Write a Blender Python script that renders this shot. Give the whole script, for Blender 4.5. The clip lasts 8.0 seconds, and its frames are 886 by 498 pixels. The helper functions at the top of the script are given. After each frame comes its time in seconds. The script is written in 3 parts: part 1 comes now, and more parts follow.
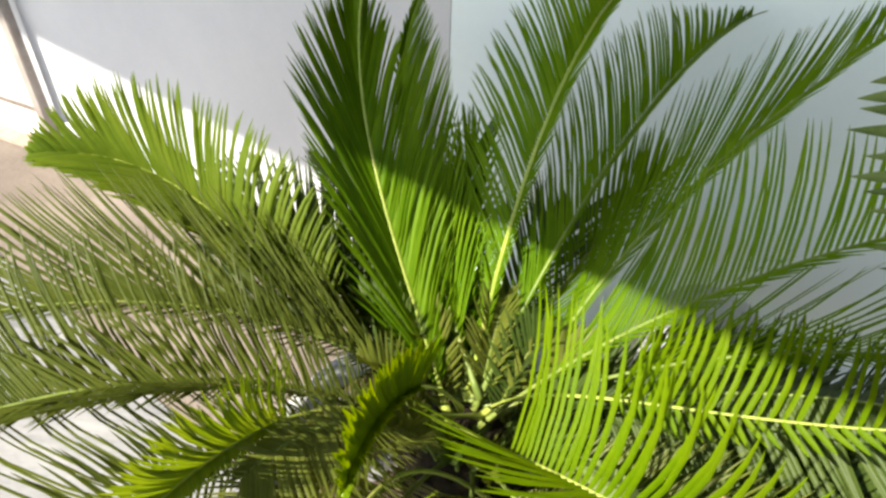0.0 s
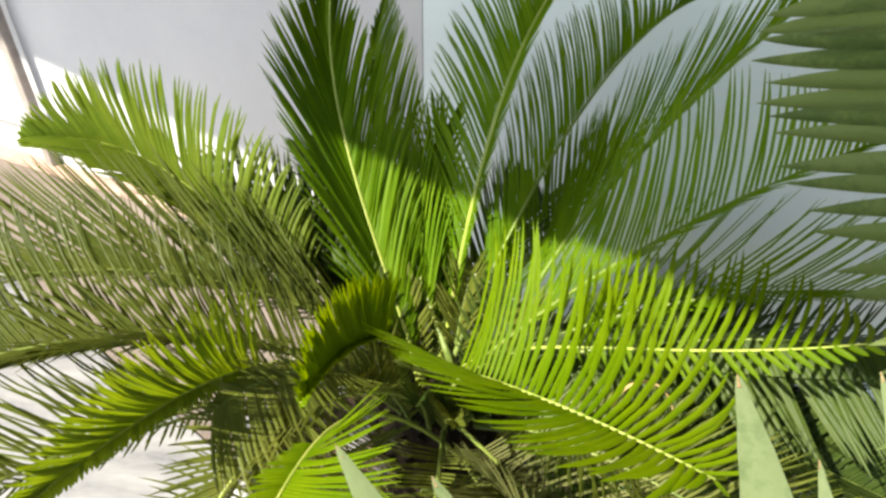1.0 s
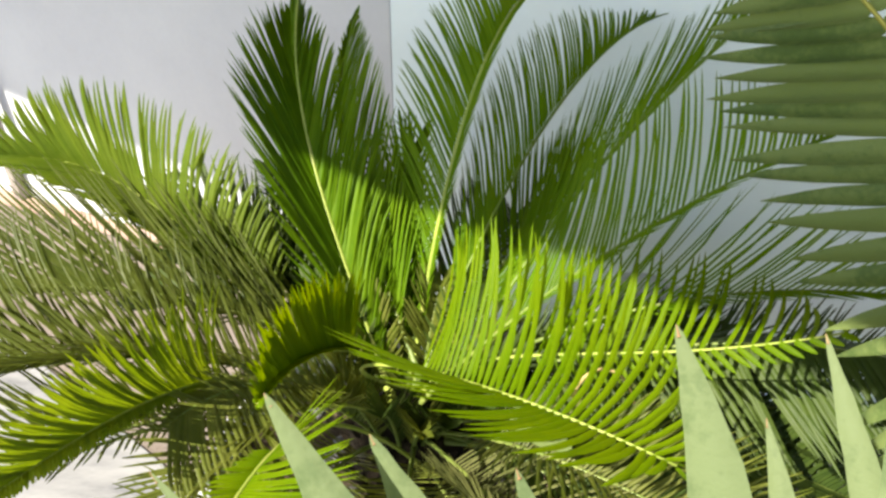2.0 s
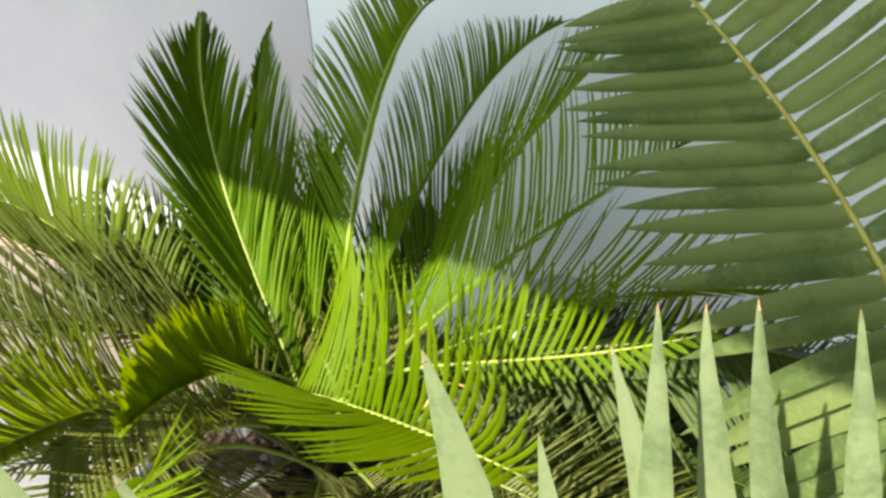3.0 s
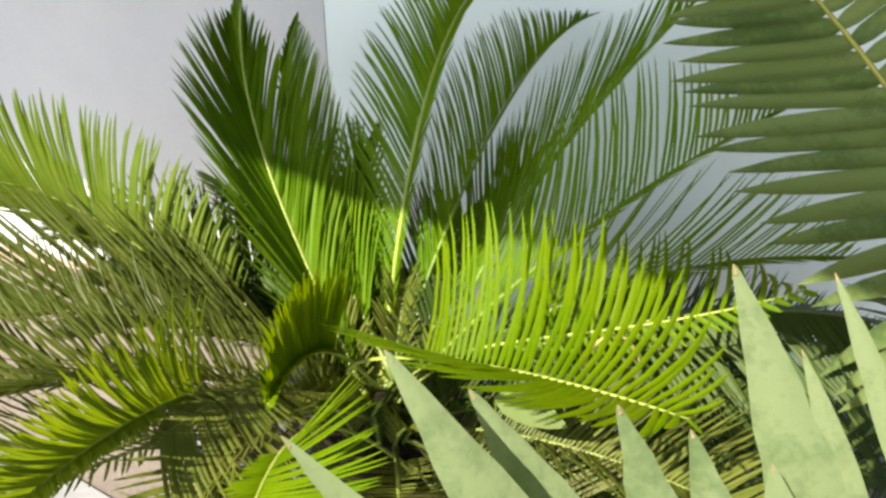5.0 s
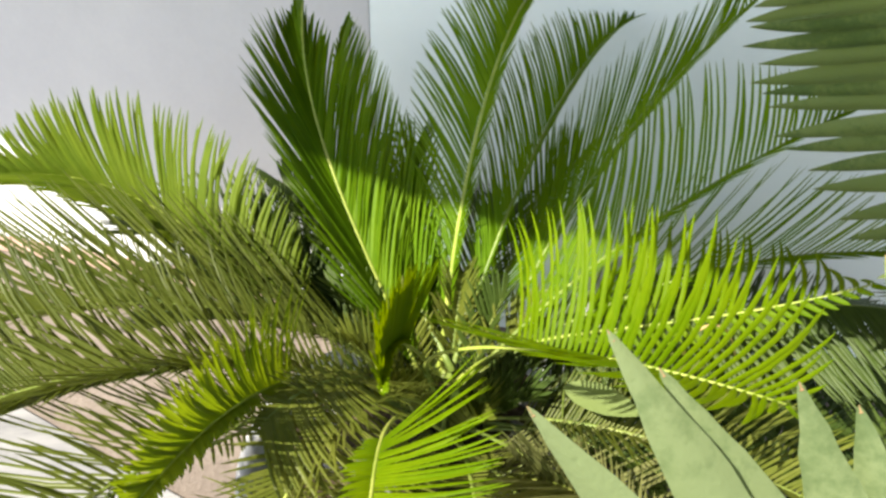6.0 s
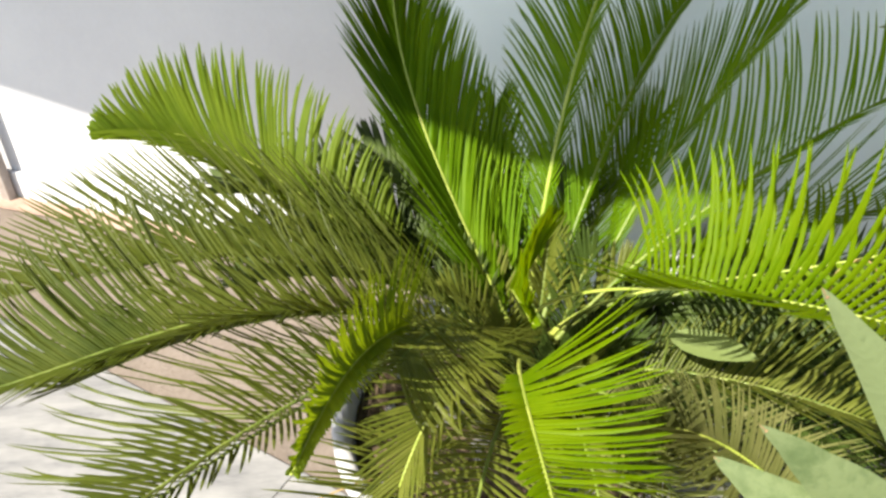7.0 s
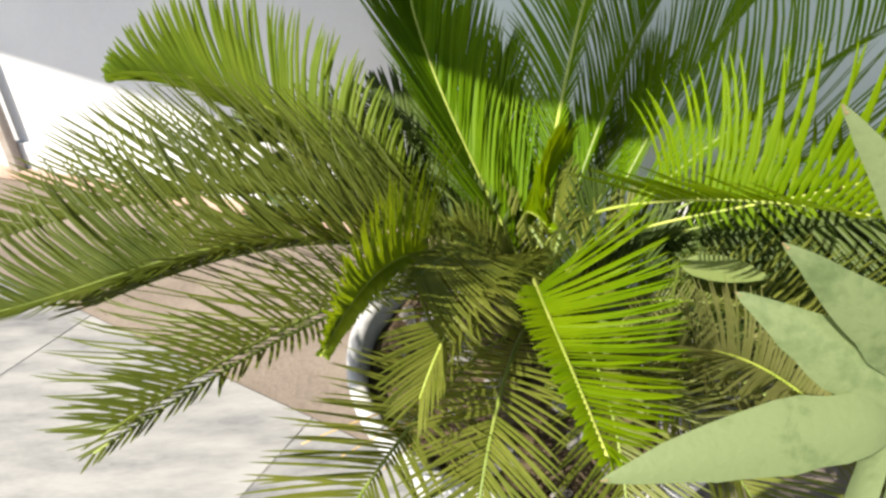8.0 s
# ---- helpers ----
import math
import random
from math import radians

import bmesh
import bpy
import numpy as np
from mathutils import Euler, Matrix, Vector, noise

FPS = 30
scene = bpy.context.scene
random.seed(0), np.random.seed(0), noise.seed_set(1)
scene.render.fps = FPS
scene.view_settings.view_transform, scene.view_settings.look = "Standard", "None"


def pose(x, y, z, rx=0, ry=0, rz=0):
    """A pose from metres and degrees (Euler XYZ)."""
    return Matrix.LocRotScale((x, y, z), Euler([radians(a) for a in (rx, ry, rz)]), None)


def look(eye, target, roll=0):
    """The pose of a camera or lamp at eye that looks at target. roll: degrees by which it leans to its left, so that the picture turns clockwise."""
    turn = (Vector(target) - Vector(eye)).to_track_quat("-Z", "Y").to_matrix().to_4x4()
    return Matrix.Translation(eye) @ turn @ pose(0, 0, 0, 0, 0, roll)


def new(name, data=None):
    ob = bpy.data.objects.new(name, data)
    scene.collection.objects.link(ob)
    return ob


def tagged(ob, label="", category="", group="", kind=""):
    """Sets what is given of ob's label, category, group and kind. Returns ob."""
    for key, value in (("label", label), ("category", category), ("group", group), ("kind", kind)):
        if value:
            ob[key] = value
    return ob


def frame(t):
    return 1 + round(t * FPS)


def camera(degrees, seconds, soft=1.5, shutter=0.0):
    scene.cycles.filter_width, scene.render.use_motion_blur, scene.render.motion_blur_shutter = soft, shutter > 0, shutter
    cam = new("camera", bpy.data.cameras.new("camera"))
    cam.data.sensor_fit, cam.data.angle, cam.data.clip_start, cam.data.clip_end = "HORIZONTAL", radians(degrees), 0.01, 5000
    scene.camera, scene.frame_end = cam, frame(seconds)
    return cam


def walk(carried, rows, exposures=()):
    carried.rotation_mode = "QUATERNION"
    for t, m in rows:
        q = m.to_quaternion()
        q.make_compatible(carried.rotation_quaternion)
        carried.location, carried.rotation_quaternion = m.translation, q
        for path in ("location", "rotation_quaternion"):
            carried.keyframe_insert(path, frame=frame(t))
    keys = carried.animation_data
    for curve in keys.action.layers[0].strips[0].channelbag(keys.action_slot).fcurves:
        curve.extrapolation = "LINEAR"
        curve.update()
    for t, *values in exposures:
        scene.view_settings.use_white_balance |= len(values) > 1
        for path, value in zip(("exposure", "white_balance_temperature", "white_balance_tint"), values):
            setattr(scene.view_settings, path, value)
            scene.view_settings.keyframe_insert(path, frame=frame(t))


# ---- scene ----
cam = camera(67.57, 8.0, soft=2.7)
PATH = [
    (0.0, (0.0171, 0.8817, 1.4795), (-0.1032, 2.1084, 0.4592), 2.28),
    (0.5, (0.0555, 0.8237, 1.4640), (-0.0650, 2.0744, 0.4735), 2.00),
    (1.0, (0.0944, 0.7609, 1.4278), (-0.0355, 2.0369, 0.4712), 0.74),
    (1.2, (0.0947, 0.7340, 1.4116), (-0.0272, 2.0293, 0.4801), 1.06),
    (2.3, (0.1601, 0.7418, 1.3858), (0.0804, 2.0787, 0.5104), 0.39),
    (2.5, (0.1942, 0.7483, 1.3970), (0.1122, 2.0799, 0.5140), -0.36),
    (3.0, (0.2637, 0.7478, 1.4050), (0.2124, 2.0873, 0.5316), -0.80),
    (3.5, (0.2881, 0.7251, 1.3790), (0.2853, 2.0694, 0.5115), -0.51),
    (4.0, (0.2037, 0.7005, 1.3568), (0.2490, 2.0493, 0.4973), -0.10),
    (4.5, (0.1005, 0.7065, 1.3617), (0.1919, 2.0584, 0.5108), 0.74),
    (4.7, (0.0660, 0.7109, 1.3613), (0.1796, 2.0650, 0.5165), 1.65),
    (5.8, (-0.0661, 0.6908, 1.3792), (0.0596, 2.0394, 0.5273), 1.55),
    (6.0, (-0.0994, 0.6859, 1.3758), (0.0273, 2.0348, 0.5247), 2.06),
    (6.5, (-0.1966, 0.6674, 1.3733), (-0.0714, 2.0064, 0.5065), 2.35),
    (7.0, (-0.2610, 0.6524, 1.3398), (-0.1623, 1.9792, 0.4510), 1.38),
    (7.5, (-0.2919, 0.6217, 1.3073), (-0.2014, 1.9359, 0.3992), 0.90),
    (8.0, (-0.2847, 0.5851, 1.2692), (-0.1900, 1.8977, 0.3593), 0.52),
]
walk(cam, [(t, look(eye, target, roll)) for t, eye, target, roll in PATH], [(0.0, 1.82, 7180, 7), (0.5, 1.84, 7180, 7), (1.0, 1.82, 7180, 7), (2.5, 1.84, 7180, 7), (3.5, 1.88, 7180, 7), (4.5, 1.86, 7180, 7), (6.0, 1.84, 7180, 7), (7.0, 1.74, 7180, 7), (8.0, 1.60, 7180, 7)])

# ---- light ----
# the wall runs along ALONG; OUT points from the wall to the open side
ALONG, OUT = Vector((0.946, -0.323, 0)).normalized(), Vector((-0.323, -0.946, 0)).normalized()
WALL_AT = Vector((-1.78, 3.075, 0))
ray = (ALONG * 0.62 - OUT - Vector((0, 0, 1.22))).normalized()
sun = new("sun", bpy.data.lights.new("sun", "SUN"))
sun.data.energy, sun.data.angle, sun.data.color = 3.85, radians(0.6), (1.0, 0.96, 0.90)
sun.matrix_world = look(-ray * 10, (0, 0, 0))
world = bpy.data.worlds.new("sky")
scene.world = world
world.use_nodes = True
sky = world.node_tree.nodes.new("ShaderNodeTexSky")
sky.sky_type, sky.sun_disc = "NISHITA", False
sky.sun_elevation, sky.sun_rotation = math.asin(-ray.z), math.atan2(-ray.x, -ray.y)
world.node_tree.nodes["Background"].inputs[1].default_value = 0.100
world.node_tree.links.new(sky.outputs[0], world.node_tree.nodes["Background"].inputs[0])


# ---- materials ----
def material(name, colors, scale, rough=0.6, bump=0.1, bump_scale=None, fine=0.25, spec=0.4, translucent=None, metal=0.0, stretch=(1, 1, 1), coords="Object", vary=0.0):
    """A surface with a broad and a fine variation between colors, and a fine relief; translucent: (colour, share)."""
    m = bpy.data.materials.new(name)
    m.use_nodes = True
    n, l = m.node_tree.nodes, m.node_tree.links
    bsdf, out = n["Principled BSDF"], n["Material Output"]
    tc, mp = n.new("ShaderNodeTexCoord"), n.new("ShaderNodeMapping")
    mp.inputs["Scale"].default_value = stretch
    l.new(tc.outputs[coords], mp.inputs[0])
    broad, grain = n.new("ShaderNodeTexNoise"), n.new("ShaderNodeTexNoise")
    for tex, sc, det in ((broad, scale, 4), (grain, bump_scale or scale * 14, 6)):
        tex.inputs["Scale"].default_value, tex.inputs["Detail"].default_value, tex.inputs["Roughness"].default_value = sc, det, 0.62
        l.new(mp.outputs[0], tex.inputs["Vector"])
    add = n.new("ShaderNodeMath")
    add.operation = "MULTIPLY_ADD"
    add.inputs[1].default_value = fine
    l.new(grain.outputs[0], add.inputs[0])
    l.new(broad.outputs[0], add.inputs[2])
    last = add.outputs[0]
    if vary:
        info, mul = n.new("ShaderNodeObjectInfo"), n.new("ShaderNodeMath")
        mul.operation, mul.inputs[1].default_value = "MULTIPLY_ADD", vary
        l.new(info.outputs["Random"], mul.inputs[0])
        l.new(last, mul.inputs[2])
        last = mul.outputs[0]
    geo, isl = n.new("ShaderNodeNewGeometry"), n.new("ShaderNodeMath")
    isl.operation, isl.inputs[1].default_value = "MULTIPLY_ADD", 0.16 if translucent else 0.0
    l.new(geo.outputs["Random Per Island"], isl.inputs[0])
    l.new(last, isl.inputs[2])
    ramp = n.new("ShaderNodeValToRGB")
    lo, hi = 0.36 + fine * 0.3, 0.64 + fine * 0.7 + vary * 0.5
    while len(ramp.color_ramp.elements) < len(colors):
        ramp.color_ramp.elements.new(0.5)
    for k, c in enumerate(colors):
        e = ramp.color_ramp.elements[k]
        e.position, e.color = lo + (hi - lo) * k / max(1, len(colors) - 1), (*c, 1)
    l.new(isl.outputs[0], ramp.inputs[0])
    l.new(ramp.outputs[0], bsdf.inputs["Base Color"])
    rr = n.new("ShaderNodeMapRange")
    rr.inputs["To Min"].default_value, rr.inputs["To Max"].default_value = max(0.05, rough - 0.12), min(1, rough + 0.12)
    l.new(grain.outputs[0], rr.inputs[0])
    l.new(rr.outputs[0], bsdf.inputs["Roughness"])
    bsdf.inputs["Specular IOR Level"].default_value, bsdf.inputs["Metallic"].default_value = spec, metal
    if bump:
        b = n.new("ShaderNodeBump")
        b.inputs["Strength"].default_value, b.inputs["Distance"].default_value = bump, 0.01
        l.new(grain.outputs[0], b.inputs["Height"])
        l.new(b.outputs[0], bsdf.inputs["Normal"])
    if translucent:
        tr, mix, tint = n.new("ShaderNodeBsdfTranslucent"), n.new("ShaderNodeMixShader"), n.new("ShaderNodeMix")
        tint.data_type, tint.blend_type = "RGBA", "MULTIPLY"
        tint.inputs["Factor"].default_value = 1.0
        l.new(ramp.outputs[0], tint.inputs["A"])
        tint.inputs["B"].default_value = (*translucent[0], 1)
        l.new(tint.outputs["Result"], tr.inputs[0])
        mix.inputs[0].default_value = translucent[1]
        l.new(bsdf.outputs[0], mix.inputs[1])
        l.new(tr.outputs[0], mix.inputs[2])
        l.new(mix.outputs[0], out.inputs[0])
    return m


LEAF = material("leaf_fresh", [(0.060, 0.132, 0.002), (0.084, 0.175, 0.003), (0.116, 0.210, 0.005)], 7, 0.54, 0.05, 90, 0.3, 0.14, ((1.9, 1.5, 0.4), 0.38), vary=0.1)
YOUNG = material("leaf_young", [(0.070, 0.138, 0.001), (0.096, 0.180, 0.002), (0.134, 0.214, 0.003)], 7, 0.55, 0.05, 90, 0.3, 0.14, ((1.9, 1.5, 0.3), 0.46), vary=0.1)
GOLD = material("leaf_yellowing", [(0.079, 0.134, 0.008), (0.107, 0.171, 0.012), (0.145, 0.207, 0.020)], 7, 0.5, 0.05, 90, 0.3, 0.2, ((1.7, 1.5, 0.4), 0.50), vary=0.1)
OLIVE = material("leaf_old", [(0.060, 0.082, 0.010), (0.090, 0.112, 0.015), (0.132, 0.150, 0.027)], 7, 0.44, 0.05, 90, 0.3, 0.28, ((1.6, 1.4, 0.5), 0.30), vary=0.1)
FADED = material("leaf_faded", [(0.084, 0.100, 0.026), (0.114, 0.126, 0.038), (0.150, 0.154, 0.056)], 7, 0.6, 0.05, 90, 0.3, 0.12, ((1.4, 1.3, 0.6), 0.3), vary=0.1)
# Shade inside and under the palm is put into this darker leaf colour.
SHADED = material("leaf_shaded", [(0.024, 0.044, 0.007), (0.036, 0.062, 0.010), (0.052, 0.080, 0.014)], 7, 0.5, 0.05, 90, 0.3, 0.2, ((1.6, 1.4, 0.5), 0.20), vary=0.1)
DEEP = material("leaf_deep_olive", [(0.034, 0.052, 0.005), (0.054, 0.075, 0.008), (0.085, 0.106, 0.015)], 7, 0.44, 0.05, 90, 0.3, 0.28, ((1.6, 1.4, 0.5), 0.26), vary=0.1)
WAXY = material("leaf_waxy", [(0.054, 0.090, 0.027), (0.096, 0.146, 0.046), (0.160, 0.210, 0.072)], 16, 0.45, 0.3, 140, 0.45, 0.32, ((1.6, 1.5, 0.5), 0.34), vary=0.4)
# Greyer leaf_waxy copy for near and low fronds, sunlit look put into colour.
WAXY_SUNLIT = material("leaf_waxy_sunlit", [(0.058, 0.090, 0.034), (0.096, 0.136, 0.058), (0.148, 0.190, 0.090)], 22, 0.6, 0.2, 160, 0.45, 0.2, ((1.5, 1.5, 0.5), 0.32), vary=0.3)
BRISTLE = material("dry_straw", [(0.30, 0.20, 0.08), (0.42, 0.30, 0.13), (0.5, 0.38, 0.2)], 20, 0.7, 0.2, 150, 0.4, 0.2)
RED = material("dry_red_tip", [(0.16, 0.10, 0.05), (0.22, 0.14, 0.07), (0.28, 0.20, 0.10)], 20, 0.6, 0.1, 150, 0.3, 0.2)
STALK = material("stalk", [(0.20, 0.27, 0.04), (0.28, 0.34, 0.06), (0.38, 0.40, 0.10)], 12, 0.45, 0.15, 120, 0.3)
STALK_DARK = material("stalk_green", [(0.10, 0.15, 0.03), (0.15, 0.20, 0.04), (0.22, 0.25, 0.06)], 12, 0.45, 0.15, 120, 0.3)
STALK_WAXY = material("stalk_ochre", [(0.27, 0.26, 0.045), (0.35, 0.33, 0.065), (0.33, 0.36, 0.10)], 14, 0.45, 0.2, 140, 0.3)
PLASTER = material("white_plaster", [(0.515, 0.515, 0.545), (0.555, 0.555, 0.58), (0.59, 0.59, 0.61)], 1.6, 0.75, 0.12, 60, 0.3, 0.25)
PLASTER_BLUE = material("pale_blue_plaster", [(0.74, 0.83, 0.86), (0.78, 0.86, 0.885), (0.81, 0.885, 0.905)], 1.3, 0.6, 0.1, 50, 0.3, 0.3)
SAND = material("sandy_concrete", [(0.132, 0.108, 0.094), (0.180, 0.149, 0.127), (0.228, 0.192, 0.167)], 3.0, 0.85, 0.5, 70, 0.5, 0.2)
MARBLE = material("pale_stone", [(0.070, 0.073, 0.085), (0.195, 0.195, 0.200), (0.275, 0.272, 0.272)], 2.6, 0.5, 0.06, 40, 0.25, 0.4, stretch=(1.2, 5, 1), coords="Object", vary=0.12)
TERRACOTTA = material("terracotta", [(0.30, 0.20, 0.16), (0.38, 0.27, 0.22), (0.46, 0.35, 0.29)], 9, 0.8, 0.4, 90, 0.4, 0.2)
POT = material("pot_glaze", [(0.32, 0.32, 0.335), (0.43, 0.43, 0.445), (0.51, 0.505, 0.51)], 5, 0.45, 0.12, 70, 0.3, 0.4)
SOIL = material("soil", [(0.035, 0.024, 0.016), (0.07, 0.05, 0.033), (0.12, 0.09, 0.06)], 14, 0.95, 1.0, 80, 0.8, 0.1)
STONE = material("stone", [(0.08, 0.075, 0.075), (0.14, 0.13, 0.13), (0.22, 0.21, 0.21)], 18, 0.8, 0.5, 120, 0.5, 0.25, vary=0.3)
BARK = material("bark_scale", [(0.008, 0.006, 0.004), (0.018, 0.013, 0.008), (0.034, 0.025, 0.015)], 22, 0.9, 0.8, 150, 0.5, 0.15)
METAL = material("brown_paint", [(0.20, 0.165, 0.15), (0.27, 0.235, 0.215), (0.33, 0.30, 0.28)], 8, 0.5, 0.1, 80, 0.3, 0.4)
DOOR_PALE = material("pale_grey_door_paint", [(0.36, 0.36, 0.375), (0.43, 0.43, 0.445), (0.49, 0.49, 0.50)], 4, 0.5, 0.08, 60, 0.3, 0.4)
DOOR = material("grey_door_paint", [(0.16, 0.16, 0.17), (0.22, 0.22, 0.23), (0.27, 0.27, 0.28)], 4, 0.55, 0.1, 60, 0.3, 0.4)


# ---- mesh helpers ----
def mesh_of(name, verts, faces, mat, smooth=False):
    me = bpy.data.meshes.new(name)
    me.from_pydata(verts, [], faces)
    me.materials.append(mat)
    if smooth:
        me.shade_smooth()
    return me


def part(name, me, parent=None, label="", kind=""):
    ob = new(name, me)
    ob.parent = parent
    return tagged(ob, label, kind=kind)


def bm_mesh(name, bm, mat, smooth=False):
    me = bpy.data.meshes.new(name)
    bm.to_mesh(me)
    bm.free()
    me.materials.append(mat)
    if smooth:
        me.shade_smooth()
    return me


def slab(corners, z0, z1, bevel=0.004):
    """A bevelled slab on a plan outline, anticlockwise."""
    bm = bmesh.new()
    low = [bm.verts.new((x, y, z0)) for x, y in corners]
    top = [bm.verts.new((x, y, z1)) for x, y in corners]
    k = len(corners)
    bm.faces.new(top)
    bm.faces.new(low[::-1])
    for i in range(k):
        bm.faces.new((low[i], low[(i + 1) % k], top[(i + 1) % k], top[i]))
    if bevel:
        bmesh.ops.bevel(bm, geom=list(bm.edges), offset=bevel, segments=2, affect="EDGES", clamp_overlap=True)
    return bm


def strip(s0, s1, d0, d1):
    """The plan outline of a band along the wall: s along it from WALL_AT, d out from it."""
    a = [WALL_AT + ALONG * s + OUT * d for s, d in ((s0, d1), (s1, d1), (s1, d0), (s0, d0))]
    return [(p.x, p.y) for p in a]


def lathe(profile, n=48):
    """A turned mesh from (radius, z) pairs."""
    bm = bmesh.new()
    rings = [[bm.verts.new((r * math.cos(2 * math.pi * i / n), r * math.sin(2 * math.pi * i / n), z)) for i in range(n)] for r, z in profile]
    for a, b in zip(rings, rings[1:]):
        for i in range(n):
            bm.faces.new((a[i], a[(i + 1) % n], b[(i + 1) % n], b[i]))
    return bm


# ---- setting ----
bm = bmesh.new()
bmesh.ops.create_grid(bm, x_segments=2, y_segments=2, size=60)
tagged(new("ground", bm_mesh("ground", bm, SAND)), "beige sandy concrete ground", "ground", kind="structure")

tagged(new("wall_left", bm_mesh("wall_left", slab(strip(0.0, 1.725, -0.25, 0.0), 0.0, 2.6, 0.001), PLASTER)), "smooth white plaster wall ending in a straight corner", "wall", kind="structure")
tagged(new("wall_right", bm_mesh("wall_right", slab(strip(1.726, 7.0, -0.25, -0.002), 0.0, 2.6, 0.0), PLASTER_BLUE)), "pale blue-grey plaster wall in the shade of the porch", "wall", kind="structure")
tagged(new("wall_far", bm_mesh("wall_far", slab(strip(-4.0, -1.10, -0.25, 0.0), 0.0, 2.6, 0.006), PLASTER)), "white plaster wall beyond the doorway", "wall", kind="structure")
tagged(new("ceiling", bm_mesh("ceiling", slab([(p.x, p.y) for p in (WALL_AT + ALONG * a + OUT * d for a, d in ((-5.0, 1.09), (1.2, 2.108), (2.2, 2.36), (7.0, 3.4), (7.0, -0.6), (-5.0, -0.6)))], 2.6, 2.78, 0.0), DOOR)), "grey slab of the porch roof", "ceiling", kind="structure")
tagged(new("baseboard", bm_mesh("baseboard", slab(strip(-4.0, 1.725, 0.002, 0.022), 0.004, 0.13, 0.003), PLASTER)), "white painted skirting along the foot of the wall", "skirting", kind="structure")
tagged(new("trim", bm_mesh("trim", slab(strip(-4.0, 1.725, 0.024, 0.10), 0.004, 0.022, 0.004), TERRACOTTA)), "terracotta edging on the ground along the white skirting", "edging", kind="structure")

# ---- the doorway by the wall ----
tagged(new("door_1", bm_mesh("door_1", slab(strip(-1.098, -0.15, -0.20, -0.16), 0.0, 2.1, 0.004), DOOR_PALE)), "pale grey painted door set back in the wall", "door", kind="structure")
pipe = tagged(new("post", None), "slim brown-grey painted post standing by the wall", "post")
pipe.location = WALL_AT + OUT * 0.045
bm = slab([(-0.03, -0.018), (0.016, -0.018), (0.016, 0.018), (-0.03, 0.018)], 0.004, 2.59, 0.004)
ob = part("shaft", bm_mesh("shaft", bm, METAL), pipe)
ob.rotation_euler.z = math.atan2(ALONG.y, ALONG.x)

# ---- pale paving ----
paving = tagged(new("paving", None), "pale veined stone paving slabs with narrow joints", "paving", kind="structure")
edge_a, edge_b = Vector((-0.52, 1.70, 0)), Vector((-1.35, 2.22, 0))
dir_u = (edge_b - edge_a).normalized()
dir_v = Vector((-dir_u.y, dir_u.x, 0))
if dir_v.y > 0:
    dir_v = -dir_v
for i in range(-2, 4):
    for j in range(0, 4):
        jog = 0.3 * (j % 2)
        p = edge_a + dir_u * (i * 0.8 + jog) + dir_v * (j * 0.8)
        c = [p, p + dir_u * 0.7985, p + dir_u * 0.7985 + dir_v * 0.7985, p + dir_v * 0.7985]
        mid = (c[0] + c[2]) / 2
        if (mid - Vector((0.0, 1.62, 0))).length < 0.30:
            continue
        pts = [(q.x - mid.x, q.y - mid.y) for q in c]
        area = sum(a[0] * b[1] - b[0] * a[1] for a, b in zip(pts, pts[1:] + pts[:1]))
        z = 0.008 + 0.0008 * noise.noise(mid * 3)
        ob = part("slab", bm_mesh("slab", slab(pts if area > 0 else pts[::-1], -z + 0.004, 0, 0.002), MARBLE), paving)
        ob.location = (mid.x, mid.y, z)

# ---- the planter ----
CX, CY = 0.0, 1.62
pot = tagged(new("planter", None), "large round pale grey planter with a thick rim", "planter")
pot.location = (CX, CY, 0)
prof = [(0.0, 0.03), (0.30, 0.03), (0.315, 0.04), (0.36, 0.18), (0.388, 0.27), (0.405, 0.275), (0.413, 0.285), (0.413, 0.312), (0.405, 0.32), (0.388, 0.32), (0.378, 0.312), (0.37, 0.26), (0.36, 0.15)]
part("bowl", bm_mesh("bowl", lathe([(r, z - 0.026) for r, z in prof]), POT, True), pot)
bm = lathe([(0.001, 0.275), (0.12, 0.27), (0.25, 0.25), (0.366, 0.235)], 40)
for v in bm.verts:
    v.co.z += 0.012 * noise.noise(v.co * 14)
part("soil", bm_mesh("soil", bm, SOIL, True), pot, "dark soil")
rng = random.Random(4)
for i in range(70):
    a, r = rng.uniform(0, 6.28), math.sqrt(rng.uniform(0.12, 1)) * 0.34
    bm = bmesh.new()
    bmesh.ops.create_icosphere(bm, subdivisions=1, radius=1)
    size = rng.uniform(0.008, 0.028)
    for v in bm.verts:
        v.co = Vector((v.co.x * 1.3, v.co.y, v.co.z * 0.7)) * size * (1 + 0.3 * noise.noise(v.co * 1.7 + Vector((i, 0, 0))))
    ob = tagged(new("stone", bm_mesh("stone", bm, STONE)), "small grey stone lying on the soil", "stone", "stones in the planter")
    ob.location, ob.rotation_euler = (CX + r * math.cos(a), CY + r * math.sin(a), 0.268 - 0.03 * r / 0.34 + size * 0.3), (rng.uniform(-0.3, 0.3), rng.uniform(-0.3, 0.3), rng.uniform(0, 6))


# ---- fronds ----
def bezier(c, s):
    a, b, d, e = (Vector(p) for p in c)
    r = 1 - s
    return a * r**3 + b * 3 * s * r * r + d * 3 * s * s * r + e * s**3


